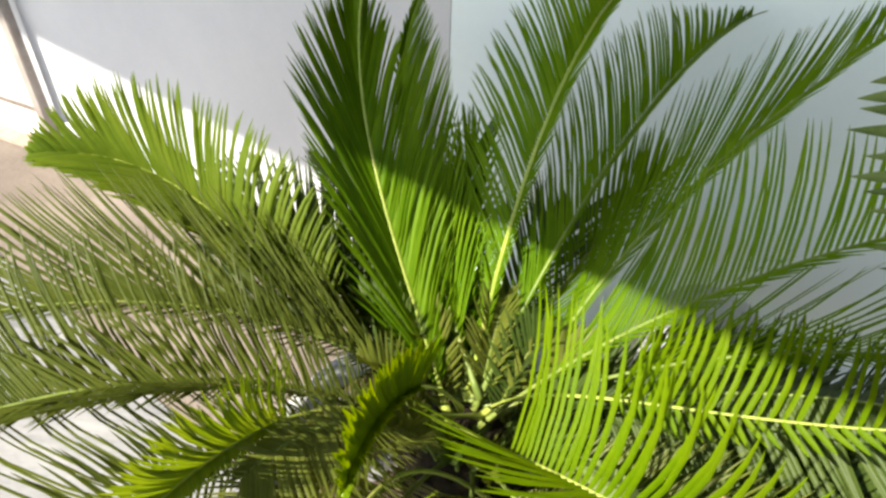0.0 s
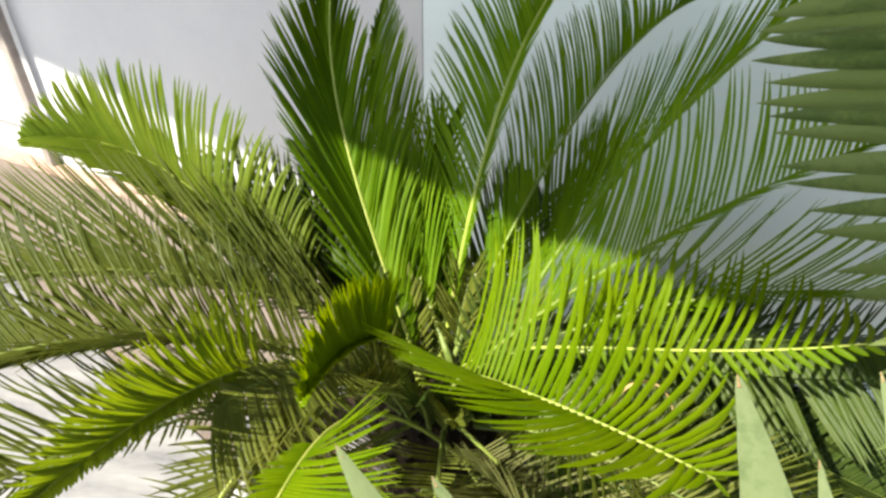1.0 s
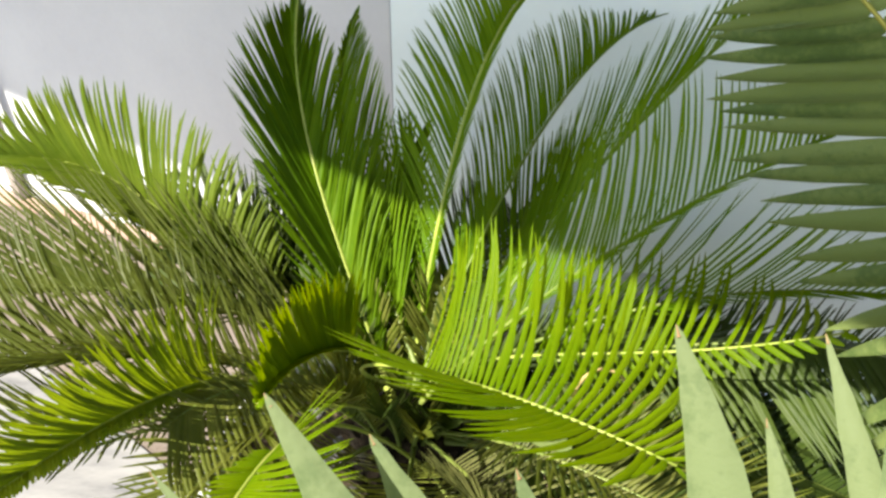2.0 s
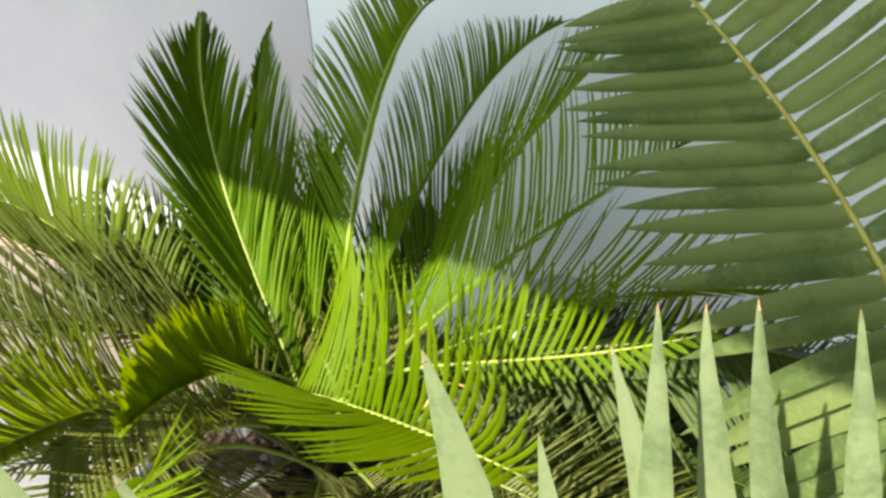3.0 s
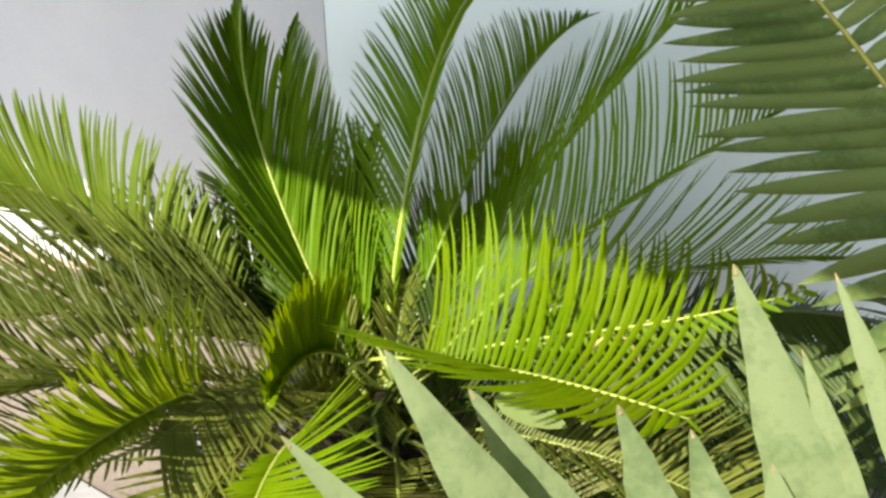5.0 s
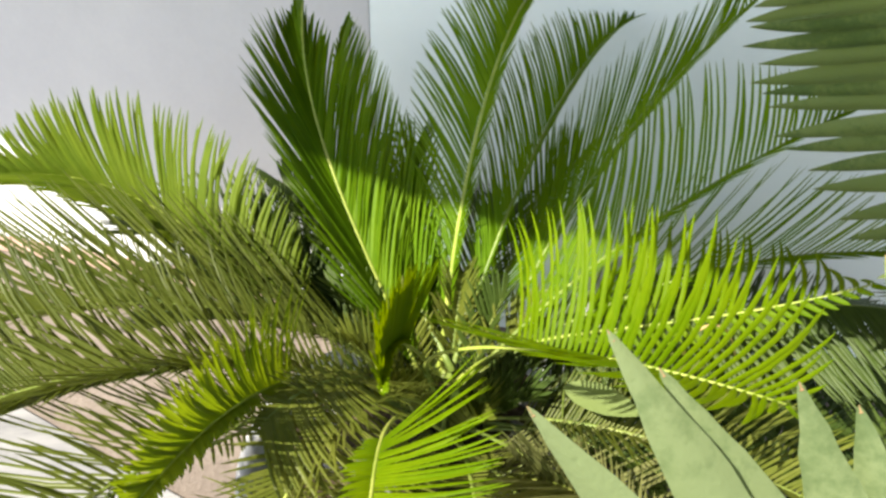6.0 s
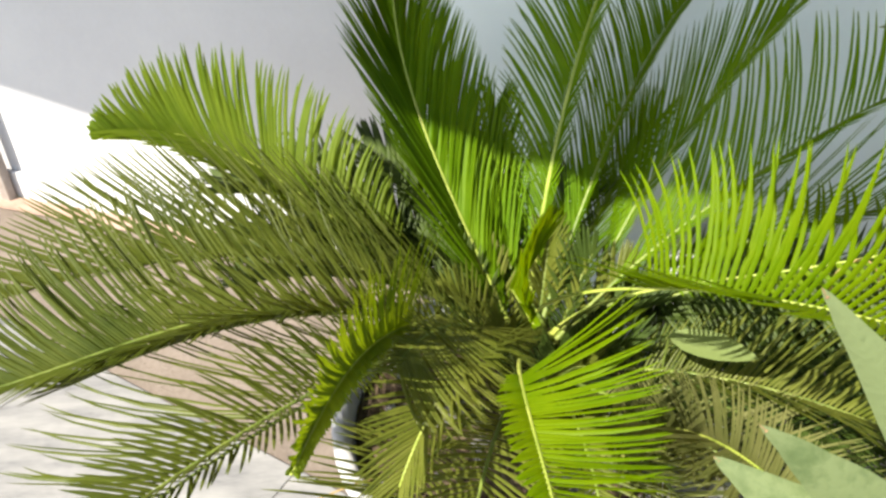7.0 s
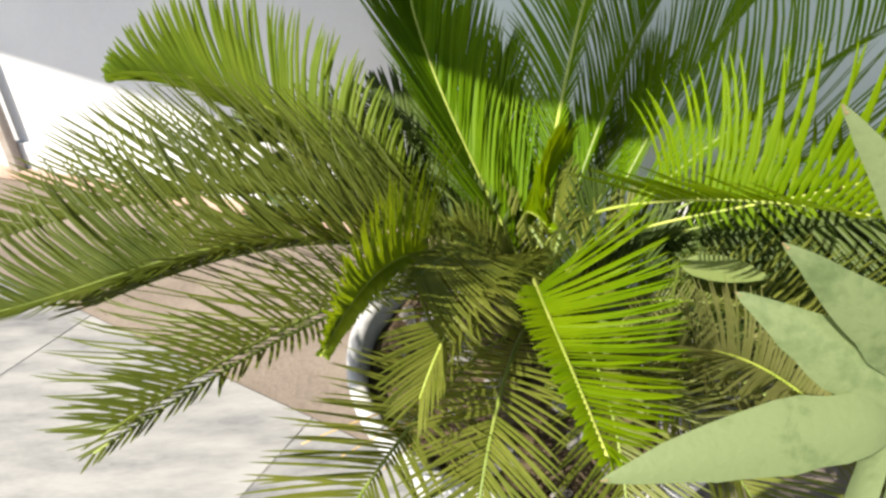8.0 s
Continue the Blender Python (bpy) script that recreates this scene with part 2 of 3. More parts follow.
def frame_at(c, s, twist):
    """The place, direction, side and upper side of a stalk at s."""
    p, q = bezier(c, max(0, s - 0.01)), bezier(c, min(1, s + 0.01))
    t = (q - p).normalized()
    side = t.cross(Vector((0, 0, 1)))
    side = side.normalized() if side.length > 1e-3 else Vector((1, 0, 0))
    up = side.cross(t).normalized()
    turn = Matrix.Rotation(radians(twist), 3, t)
    return bezier(c, s), t, turn @ side, turn @ up


def stalk_mesh(c, r0, r1, twist, mat, n=28):
    verts, faces, k = [], [], 6
    for i in range(n + 1):
        s = i / n
        p, t, side, up = frame_at(c, s, twist)
        r = (r0 + (r1 - r0) * s) * (1 + 1.0 * max(0, 1 - s / 0.08))
        for j in range(k):
            a = 2 * math.pi * j / k
            verts.append(p + side * r * math.cos(a) + up * r * 0.8 * math.sin(a))
    for i in range(n):
        for j in range(k):
            faces.append((i * k + j, i * k + (j + 1) % k, (i + 1) * k + (j + 1) % k, (i + 1) * k + j))
    faces += [tuple(range(k))[::-1], tuple(range(n * k, n * k + k))]
    return mesh_of("frond", verts, faces, mat, True)


SHAPE = ((0.0, 0.62), (0.06, 1.0), (0.3, 1.0), (0.58, 0.94), (0.8, 0.7), (0.93, 0.36), (1.0, 0.04))
BROAD = ((0.0, 0.26), (0.04, 0.68), (0.14, 1.0), (0.36, 1.0), (0.58, 0.83), (0.78, 0.55), (0.92, 0.24), (1.0, 0.03))
SPEAR = ((0.0, 0.34), (0.04, 0.66), (0.1, 0.86), (0.18, 0.96), (0.27, 1.0), (0.36, 0.99), (0.45, 0.95), (0.54, 0.87), (0.62, 0.78), (0.70, 0.66), (0.77, 0.54), (0.84, 0.40), (0.90, 0.27), (0.95, 0.17), (0.98, 0.10), (1.0, 0.02))


def leaflet(base, d, t, length, width, bend, droop, shape, fold, rng, bow=0.0):
    """One pointed leaflet with a folded middle: its verts and faces."""
    verts, faces = [], []
    wv = (t - d * t.dot(d)).normalized()
    nrm = d.cross(wv)
    for k, (u, w) in enumerate(shape):
        p = base + d * (length * u) + t * (bend * length * u * u + bow * length * 4 * u * (1 - u)) + Vector((0, 0, -1)) * (droop * length * u * u)
        h = wv * (width * w * 0.5 * (1 + (rng.gauss(0, 0.045) if len(shape) > 9 else 0)))
        verts += [p - h, p + nrm * (fold * width * w), p + h]
        if k:
            b = 3 * (k - 1)
            faces += [(b, b + 1, b + 4, b + 3), (b + 1, b + 2, b + 5, b + 4)]
    return verts, faces


def frond(parent, ctrl, spacing=0.0068, length=0.2, width=0.0058, keel=38, sweep=(72, 34), edges=(None, None), aim=None, lead=1.4, crowd=1.0, rolls=(None, None), bow=0.04, power=1.2, twist=0, start=0.16, mat=None, stalk=None, single=False, label="",
          bend=0.06, droop=0.04, shape=SHAPE, fold=0.34, sides=(1.0, 1.0), radius=(0.0046, 0.0015), seed=0, tipshort=0.6, gaps=0.03, ragged=0.05, jitter=1.0):
    """A feather leaf: its stalk on a curve, with a leaflet at each side, step by step; edges: curves along which the leaflets of a side end; crowd: above 1, more of them near the base;
    rolls: how far the blades of a side are turned about their own length, at the base and towards the tip, and how much wider these are."""
    mat = mat or LEAF
    rng = random.Random(seed * 7 + 3)
    stem = part("frond", stalk_mesh(ctrl, *radius, twist, stalk or STALK), parent, label)
    allv, allf = [], []
    arc = sum((bezier(ctrl, (k + 1) / 24) - bezier(ctrl, k / 24)).length for k in range(24))
    pairs = max(8, int(arc * (1 - start) / spacing))
    for i in range(pairs):
        f = i / (pairs - 1)
        s = start + (1 - start) * f**crowd
        p, t, side, up = frame_at(ctrl, s, twist)
        for sg, share in ((1, sides[0]), (-1, sides[1])):
            if share <= 0 or rng.random() < gaps:
                continue
            a = radians(sweep[0] + (sweep[1] - sweep[0]) * f**power + rng.gauss(0, 3.2 * jitter))
            k = radians(keel + rng.gauss(0, 3.5 * jitter))
            d = (t * math.cos(a) + (side * sg * math.cos(k) + up * math.sin(k)) * math.sin(a)).normalized()
            if aim and sg > 0:
                d = (t * math.cos(a) + Vector(aim).normalized() * math.sin(a)).normalized()
            size = length * share * min(1, 0.45 + 2.4 * f) * (1 - tipshort * max(0, (f - 0.5) / 0.5) ** 1.7) * (1 + rng.gauss(0, ragged))
            base = p + side * sg * radius[1] * 0.9
            rim = edges[0] if sg > 0 else edges[1]
            if rim:
                d = bezier(rim, 1 - (1 - f) ** lead) + Vector((rng.gauss(0, 0.004), rng.gauss(0, 0.004), rng.gauss(0, 0.004))) - base
                size = d.length * (1 + rng.gauss(0, ragged * 0.6))
                d.normalize()
            turn = rolls[0] if sg > 0 else rolls[1]
            tilt = (t + up * (turn[0] + turn[1] * f * f + rng.gauss(0, 0.05) if turn else rng.gauss(0, 0.28))).normalized() if rim else t
            wide = width * (turn[2] if turn else 1)
            v, fc = leaflet(base, d, tilt, size, wide * (0.75 + 0.25 * min(1, 4 * f)), (0 if rim else bend) + rng.gauss(0, 0.03), 0 if rim else droop, shape, fold * sg, rng, bow if rim else 0)
            if single:
                me = mesh_of("leaflet", v, fc, mat, True)
                part("leaflet", me, stem)
            else:
                o = len(allv)
                allv += v
                allf += [tuple(x + o for x in g) for g in fc]
    if not single:
        part("foliage", mesh_of("foliage", allv, allf, mat, True), stem, kind="stuff")
    return stem


# ---- the sago palm ----
palm = tagged(new("sago_palm", None), "bushy sago palm with bright green feathery fronds in a planter", "palm")
bm = lathe([(0.001, 0.24), (0.10, 0.245), (0.115, 0.30), (0.115, 0.35), (0.10, 0.40), (0.07, 0.43), (0.03, 0.445), (0.001, 0.45)], 28)
for v in bm.verts:
    v.co += v.co.normalized() * 0.012 * noise.noise(v.co * 40)
    v.co += Vector((CX, CY, 0))
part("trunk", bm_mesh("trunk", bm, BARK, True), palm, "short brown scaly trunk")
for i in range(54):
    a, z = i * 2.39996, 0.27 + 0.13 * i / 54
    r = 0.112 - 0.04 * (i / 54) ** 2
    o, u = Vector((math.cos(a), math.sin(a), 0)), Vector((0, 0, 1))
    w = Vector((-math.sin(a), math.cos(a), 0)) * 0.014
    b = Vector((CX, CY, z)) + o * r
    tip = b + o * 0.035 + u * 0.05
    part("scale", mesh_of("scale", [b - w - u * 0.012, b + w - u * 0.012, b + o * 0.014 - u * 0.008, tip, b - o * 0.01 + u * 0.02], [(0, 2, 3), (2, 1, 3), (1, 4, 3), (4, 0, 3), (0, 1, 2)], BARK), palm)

# upright fronds by the wall
CLOSED = dict(aim=(-0.15, -0.95, 0.25), sweep=(34, 20))
frond(palm, [(-0.028, 1.627, 0.436), (-0.146, 1.802, 0.675), (-0.288, 1.958, 0.870), (-0.270, 2.108, 1.077)], edges=([(-0.020, 1.808, 0.572), (-0.107, 1.944, 0.883), (-0.112, 1.997, 0.963), (-0.289, 2.166, 1.063)], [(-0.219, 1.699, 0.680), (-0.361, 1.860, 1.027), (-0.456, 2.067, 1.011), (-0.286, 2.163, 1.064)]),
      width=0.0070, spacing=0.0074, start=0.08, seed=1, lead=1.9, bow=0.07, radius=(0.006, 0.0022), rolls=(None, (-0.11, -0.42, 1.7)))
frond(palm, [(0.021, 1.667, 0.468), (-0.123, 1.896, 0.668), (-0.272, 2.178, 0.829), (-0.190, 2.303, 0.996)], edges=([(-0.004, 1.867, 0.749), (-0.077, 1.982, 0.906), (-0.117, 2.118, 0.994), (-0.179, 2.233, 1.013)], None),
      twist=-30, keel=70, sweep=(34, 16), length=0.10, width=0.0066, spacing=0.0072, start=0.12, lead=1.8, seed=2, stalk=STALK_DARK, sides=(1.0, 0.5))
frond(palm, [(-0.002, 1.706, 0.418), (0.041, 1.895, 0.838), (0.111, 1.921, 1.109), (0.215, 2.120, 1.110)], edges=(None, [(-0.016, 1.980, 0.609), (-0.093, 1.945, 0.858), (-0.096, 1.930, 1.049), (0.120, 2.070, 1.175)]),
      sweep=(34, 20), sides=(0.5, 1.0), length=0.17, width=0.0052, spacing=0.0074, start=0.10, seed=3, lead=2.3, bow=0.05, radius=(0.006, 0.0022), aim=(0.30, -0.90, 0.25))
frond(palm, [(0.008, 1.664, 0.424), (0.145, 1.863, 0.811), (0.302, 2.069, 1.007), (0.470, 2.230, 1.025)], edges=(None, [(0.072, 1.839, 0.700), (0.087, 1.985, 1.020), (0.167, 2.180, 1.075), (0.470, 2.240, 1.035)]),
      **CLOSED, sides=(0.6, 1.0), length=0.16, width=0.0046, spacing=0.0080, start=0.14, seed=4, stalk=STALK_DARK, lead=1.5, bow=0.06)
frond(palm, [(0.079, 1.630, 0.403), (0.177, 1.821, 0.656), (0.335, 1.870, 0.890), (0.578, 1.919, 1.134)], edges=(None, [(0.220, 1.880, 0.650), (0.215, 2.020, 0.850), (0.330, 2.080, 0.990), (0.575, 1.960, 1.160)]),
      **CLOSED, sides=(0.6, 1.0), length=0.17, width=0.0044, spacing=0.0084, start=0.12, seed=5, stalk=STALK_DARK, lead=1.8, bow=0.05)
frond(palm, [(0.015, 1.616, 0.442), (0.208, 1.664, 0.700), (0.434, 1.652, 0.903), (0.562, 1.528, 1.075)], edges=(None, [(0.265, 1.700, 0.870), (0.291, 1.788, 0.956), (0.345, 1.768, 1.136), (0.556, 1.520, 1.092)]),
      **CLOSED, sides=(0.5, 1.0), length=0.15, width=0.0046, spacing=0.0105, start=0.2, seed=6, stalk=STALK_DARK, lead=1.3, bow=0.05)
frond(palm, [(0.04, 1.64, 0.45), (0.28, 1.63, 0.70), (0.52, 1.60, 0.80), (0.76, 1.55, 0.81)], edges=(None, [(0.330, 1.560, 0.960), (0.520, 1.500, 1.010), (0.620, 1.523, 1.003), (0.765, 1.550, 0.823)]),
      **CLOSED, sides=(0.6, 1.0), length=0.14, width=0.0048, spacing=0.0120, start=0.3, seed=62, stalk=STALK_DARK, lead=1.2, bow=0.04)
# fronds to the light
frond(palm, [(0.029, 1.632, 0.473), (0.115, 1.618, 0.641), (0.348, 1.511, 0.665), (0.575, 1.400, 0.856)], edges=(None, [(0.240, 1.530, 0.865), (0.353, 1.670, 0.829), (0.645, 1.651, 0.790), (0.616, 1.475, 0.807)]),
      keel=-50, sides=(0.3, 1.0), length=0.16, spacing=0.0135, width=0.0086, start=0.46, seed=7, single=True, lead=0.85, bow=0.05, mat=YOUNG)
frond(palm, [(0.029, 1.629, 0.470), (-0.149, 1.415, 0.729), (0.007, 1.342, 0.879), (0.321, 1.168, 0.869)], edges=([(-0.065, 1.362, 0.856), (0.049, 1.155, 0.963), (0.151, 1.070, 0.948), (0.330, 1.160, 0.855)], [(0.089, 1.580, 0.860), (0.146, 1.223, 1.157), (0.345, 1.061, 1.102), (0.345, 1.180, 0.850)]),
      spacing=0.0078, width=0.0066, seed=8, single=True, start=0.655, lead=0.67, bow=0.06, mat=YOUNG, gaps=0.01, crowd=1.0, rolls=((-0.22, -0.2, 1.2), None))
frond(palm, [(0.060, 1.530, 0.360), (-0.151, 1.414, 0.766), (-0.115, 1.206, 0.760), (-0.132, 0.906, 0.845)], edges=(None, [(-0.008, 1.206, 0.923), (0.030, 1.160, 0.800), (0.020, 1.000, 0.790), (-0.130, 0.890, 0.840)]),
      keel=14, sweep=(62, 40), sides=(0.25, 1.0), length=0.16, spacing=0.007, width=0.0064, seed=9, single=True, start=0.55, lead=0.8, bow=0.05, mat=YOUNG, crowd=1.25)
frond(palm, [(-0.038, 1.590, 0.472), (-0.254, 1.511, 0.696), (-0.331, 1.334, 0.737), (-0.365, 1.045, 0.833)], edges=([(-0.201, 1.389, 0.894), (-0.330, 1.250, 0.900), (-0.352, 1.160, 0.880), (-0.366, 1.046, 0.833)], None),
      keel=0, twist=-10, sweep=(64, 40), sides=(1.0, 0.15), length=0.14, width=0.0056, spacing=0.0046, start=0.44, lead=1.25, bow=0.06, droop=0.35, seed=10, mat=GOLD)
frond(palm, [(-0.011, 1.622, 0.491), (-0.081, 1.608, 0.645), (-0.121, 1.349, 0.819), (-0.111, 1.232, 0.845)], edges=([(-0.031, 1.452, 0.866), (-0.090, 1.330, 0.970), (-0.140, 1.270, 0.900), (-0.111, 1.232, 0.845)], None),
      keel=20, sweep=(60, 40), sides=(1.0, 0.2), seed=11, length=0.11, width=0.0086, spacing=0.0044, start=0.36, lead=0.8, mat=YOUNG, crowd=1.3)
frond(palm, [(-0.030, 1.580, 0.460), (-0.140, 1.500, 0.660), (-0.220, 1.400, 0.715), (-0.270, 1.310, 0.715)], edges=(None, [(-0.050, 1.410, 0.680), (-0.080, 1.300, 0.690), (-0.130, 1.200, 0.680), (-0.235, 1.220, 0.680)]),
      keel=10, sides=(0.3, 1.0), length=0.12, width=0.0056, spacing=0.0050, start=0.35, bow=0.06, lead=1.0, seed=63, mat=OLIVE, stalk=STALK_DARK)
# fronds to the open side
frond(palm, [(-0.042, 1.619, 0.430), (-0.458, 1.514, 0.785), (-0.604, 1.327, 0.731), (-0.803, 1.266, 0.721)], edges=([(-0.330, 1.720, 0.720), (-0.560, 1.640, 0.900), (-0.780, 1.480, 0.960), (-0.830, 1.270, 0.740)], None),
      keel=24, sweep=(60, 34), sides=(1.0, 0.5), length=0.2, spacing=0.0062, width=0.0047, start=0.16, lead=1.3, bow=0.06, seed=12, mat=DEEP, stalk=STALK_DARK)
frond(palm, [(-0.03, 1.65, 0.44), (-0.32, 1.70, 0.66), (-0.58, 1.62, 0.74), (-0.90, 1.48, 0.70)], edges=([(-0.33, 1.82, 0.70), (-0.53, 1.78, 0.90), (-0.78, 1.68, 0.96), (-0.93, 1.48, 0.73)], None),
      keel=30, sweep=(60, 34), sides=(1.0, 0.6), length=0.19, spacing=0.0072, width=0.0052, start=0.12, seed=18, mat=DEEP, stalk=STALK_DARK)
frond(palm, [(-0.03, 1.60, 0.42), (-0.26, 1.54, 0.66), (-0.46, 1.44, 0.74), (-0.70, 1.30, 0.70)], keel=50, sweep=(58, 34), length=0.17, seed=19, mat=DEEP, stalk=STALK_DARK, width=0.0046)
frond(palm, [(-0.061, 1.592, 0.451), (-0.243, 1.449, 0.652), (-0.399, 1.212, 0.755), (-0.574, 0.997, 0.768)], edges=([(-0.350, 1.578, 0.551), (-0.525, 1.587, 0.756), (-0.874, 1.255, 0.725), (-0.600, 1.010, 0.740)], None),
      keel=20, sweep=(62, 36), sides=(1.0, 0.35), length=0.18, spacing=0.0104, width=0.0046, start=0.2, lead=1.2, bow=0.07, seed=13, mat=DEEP, stalk=STALK_DARK)
frond(palm, [(-0.061, 1.595, 0.46), (-0.243, 1.455, 0.66), (-0.399, 1.22, 0.762), (-0.570, 1.01, 0.775)], keel=46, sweep=(70, 44), sides=(0.66, 0.5), length=0.17, spacing=0.0074, width=0.0042, seed=49, mat=DEEP, stalk=STALK_DARK)
frond(palm, [(-0.071, 1.632, 0.467), (-0.409, 1.744, 0.658), (-0.572, 1.915, 0.835), (-0.816, 1.800, 0.835)], edges=([(-0.262, 1.799, 0.635), (-0.287, 1.903, 0.934), (-0.708, 1.882, 1.107), (-0.821, 1.810, 0.845)], [(-0.420, 1.740, 0.690), (-0.600, 1.700, 0.860), (-0.790, 1.720, 0.885), (-0.820, 1.798, 0.825)]),
      width=0.0088, spacing=0.0068, start=0.2, seed=14, lead=1.2, bow=0.06, mat=GOLD)
frond(palm, [(0.110, 1.495, 0.350), (0.150, 1.372, 0.500), (0.162, 1.250, 0.679), (0.200, 1.043, 0.684)], edges=(None, [(0.114, 1.429, 0.526), (-0.041, 1.317, 0.664), (0.175, 1.256, 0.858), (0.219, 1.054, 0.726)]),
      keel=30, twist=18, sweep=(76, 50), length=0.14, width=0.0056, spacing=0.0062, lead=1.1, seed=15, mat=FADED)
frond(palm, [(-0.015, 1.493, 0.305), (0.178, 1.448, 0.3), (0.367, 1.5, 0.3), (0.532, 1.405, 0.22)], keel=35, sweep=(76, 40), length=0.18, seed=16, mat=FADED, width=0.005, spacing=0.007)
# low and hanging fronds round the pot
frond(palm, [(-0.02, 1.58, 0.40), (-0.12, 1.36, 0.60), (-0.20, 1.14, 0.56), (-0.22, 1.00, 0.36)], keel=28, sweep=(66, 36), length=0.15, seed=31, mat=OLIVE, stalk=STALK_DARK, width=0.005, spacing=0.0078)
frond(palm, [(0.02, 1.57, 0.40), (0.03, 1.36, 0.56), (0.03, 1.16, 0.50), (0.02, 1.04, 0.30)], keel=26, sweep=(66, 36), length=0.15, seed=32, mat=OLIVE, stalk=STALK_DARK, width=0.005, spacing=0.0078)
frond(palm, [(-0.05, 1.58, 0.38), (-0.24, 1.36, 0.50), (-0.40, 1.10, 0.48), (-0.50, 0.92, 0.36)], keel=30, sweep=(66, 36), length=0.17, seed=33, mat=OLIVE, stalk=STALK_DARK, width=0.005, spacing=0.0078)
frond(palm, [(0.05, 1.60, 0.40), (0.24, 1.46, 0.52), (0.44, 1.36, 0.48), (0.62, 1.28, 0.30)], keel=30, sweep=(70, 36), length=0.18, seed=34, mat=SHADED, stalk=STALK_DARK)
frond(palm, [(0.06, 1.66, 0.42), (0.30, 1.68, 0.56), (0.54, 1.66, 0.52), (0.76, 1.62, 0.36)], keel=36, sweep=(70, 36), length=0.19, seed=35, mat=SHADED, stalk=STALK_DARK)
frond(palm, [(0.05, 1.62, 0.40), (0.38, 1.66, 0.54), (0.74, 1.72, 0.54), (1.14, 1.74, 0.38)], keel=40, sweep=(64, 40), length=0.21, width=0.006, seed=48, mat=SHADED, stalk=STALK_DARK)
frond(palm, [(0.05, 1.60, 0.42), (0.30, 1.58, 0.54), (0.62, 1.53, 0.52), (0.98, 1.46, 0.32)], keel=34, sweep=(66, 40), length=0.2, width=0.0058, seed=44, mat=SHADED, stalk=STALK_DARK)
# Three dense fronds added as a dark backing in place of shade.
frond(palm, [(0.05, 1.58, 0.40), (0.35, 1.50, 0.47), (0.70, 1.46, 0.42), (1.00, 1.44, 0.26)], keel=8, sweep=(72, 46), length=0.24, width=0.008, spacing=0.009, seed=58, mat=SHADED, stalk=STALK_DARK)
frond(palm, [(0.05, 1.66, 0.46), (0.36, 1.63, 0.62), (0.62, 1.61, 0.70), (0.78, 1.50, 0.72)], keel=-32, sweep=(78, 56), length=0.2, width=0.009, spacing=0.0065, start=0.2, seed=60, mat=SHADED, stalk=STALK_DARK)
frond(palm, [(0.05, 1.62, 0.40), (0.42, 1.62, 0.52), (0.78, 1.63, 0.52), (1.14, 1.62, 0.44)], keel=-36, sweep=(80, 60), length=0.25, width=0.010, spacing=0.0068, start=0.2, seed=61, mat=SHADED, stalk=STALK_DARK)
frond(palm, [(-0.02, 1.70, 0.42), (-0.14, 1.88, 0.58), (-0.25, 2.00, 0.64), (-0.34, 2.09, 0.67)], keel=34, sweep=(50, 28), length=0.18, width=0.009, spacing=0.0078, seed=59, mat=SHADED, stalk=STALK_DARK)
frond(palm, [(-0.05, 1.69, 0.42), (-0.25, 1.84, 0.58), (-0.45, 1.94, 0.65), (-0.64, 1.96, 0.62)], keel=46, sweep=(62, 36), length=0.20, seed=37, mat=SHADED, stalk=STALK_DARK, width=0.009, spacing=0.0078)
frond(palm, [(0.03, 1.56, 0.38), (0.14, 1.32, 0.50), (0.24, 1.16, 0.44), (0.30, 1.06, 0.24)], keel=28, sweep=(68, 36), length=0.16, seed=38, mat=OLIVE, stalk=STALK_DARK, width=0.005, spacing=0.0078)
frond(palm, [(-0.01, 1.58, 0.44), (-0.10, 1.46, 0.66), (-0.20, 1.34, 0.72), (-0.27, 1.20, 0.60)], keel=44, sweep=(62, 34), length=0.14, seed=39, mat=OLIVE, width=0.005, spacing=0.0078)
frond(palm, [(0.0, 1.70, 0.42), (-0.05, 1.84, 0.56), (-0.08, 1.98, 0.68), (-0.04, 2.10, 0.76)], keel=46, sweep=(44, 24), length=0.19, width=0.006, seed=40, mat=LEAF, stalk=STALK_DARK)
frond(palm, [(0.02, 1.68, 0.42), (0.12, 1.82, 0.55), (0.22, 1.96, 0.66), (0.34, 2.08, 0.74)], keel=50, sweep=(50, 30), length=0.20, width=0.0056, seed=41, mat=LEAF, stalk=STALK_DARK)
frond(palm, [(0.0, 1.75, 0.42), (-0.03, 1.90, 0.54), (-0.06, 2.02, 0.62), (-0.06, 2.12, 0.68)], keel=30, sweep=(46, 26), length=0.12, width=0.009, spacing=0.0085, start=0.1, seed=42, stalk=STALK_DARK)
frond(palm, [(0.04, 1.58, 0.42), (0.22, 1.44, 0.60), (0.46, 1.30, 0.62), (0.74, 1.16, 0.46)], keel=32, sweep=(70, 40), length=0.17, seed=43, mat=OLIVE, stalk=STALK_DARK, width=0.005, spacing=0.0078)
frond(palm, [(0.03, 1.57, 0.42), (0.16, 1.36, 0.56), (0.34, 1.16, 0.54), (0.52, 1.00, 0.36)], keel=32, sweep=(70, 40), length=0.17, seed=45, mat=FADED, stalk=STALK_DARK, width=0.005, spacing=0.0078)

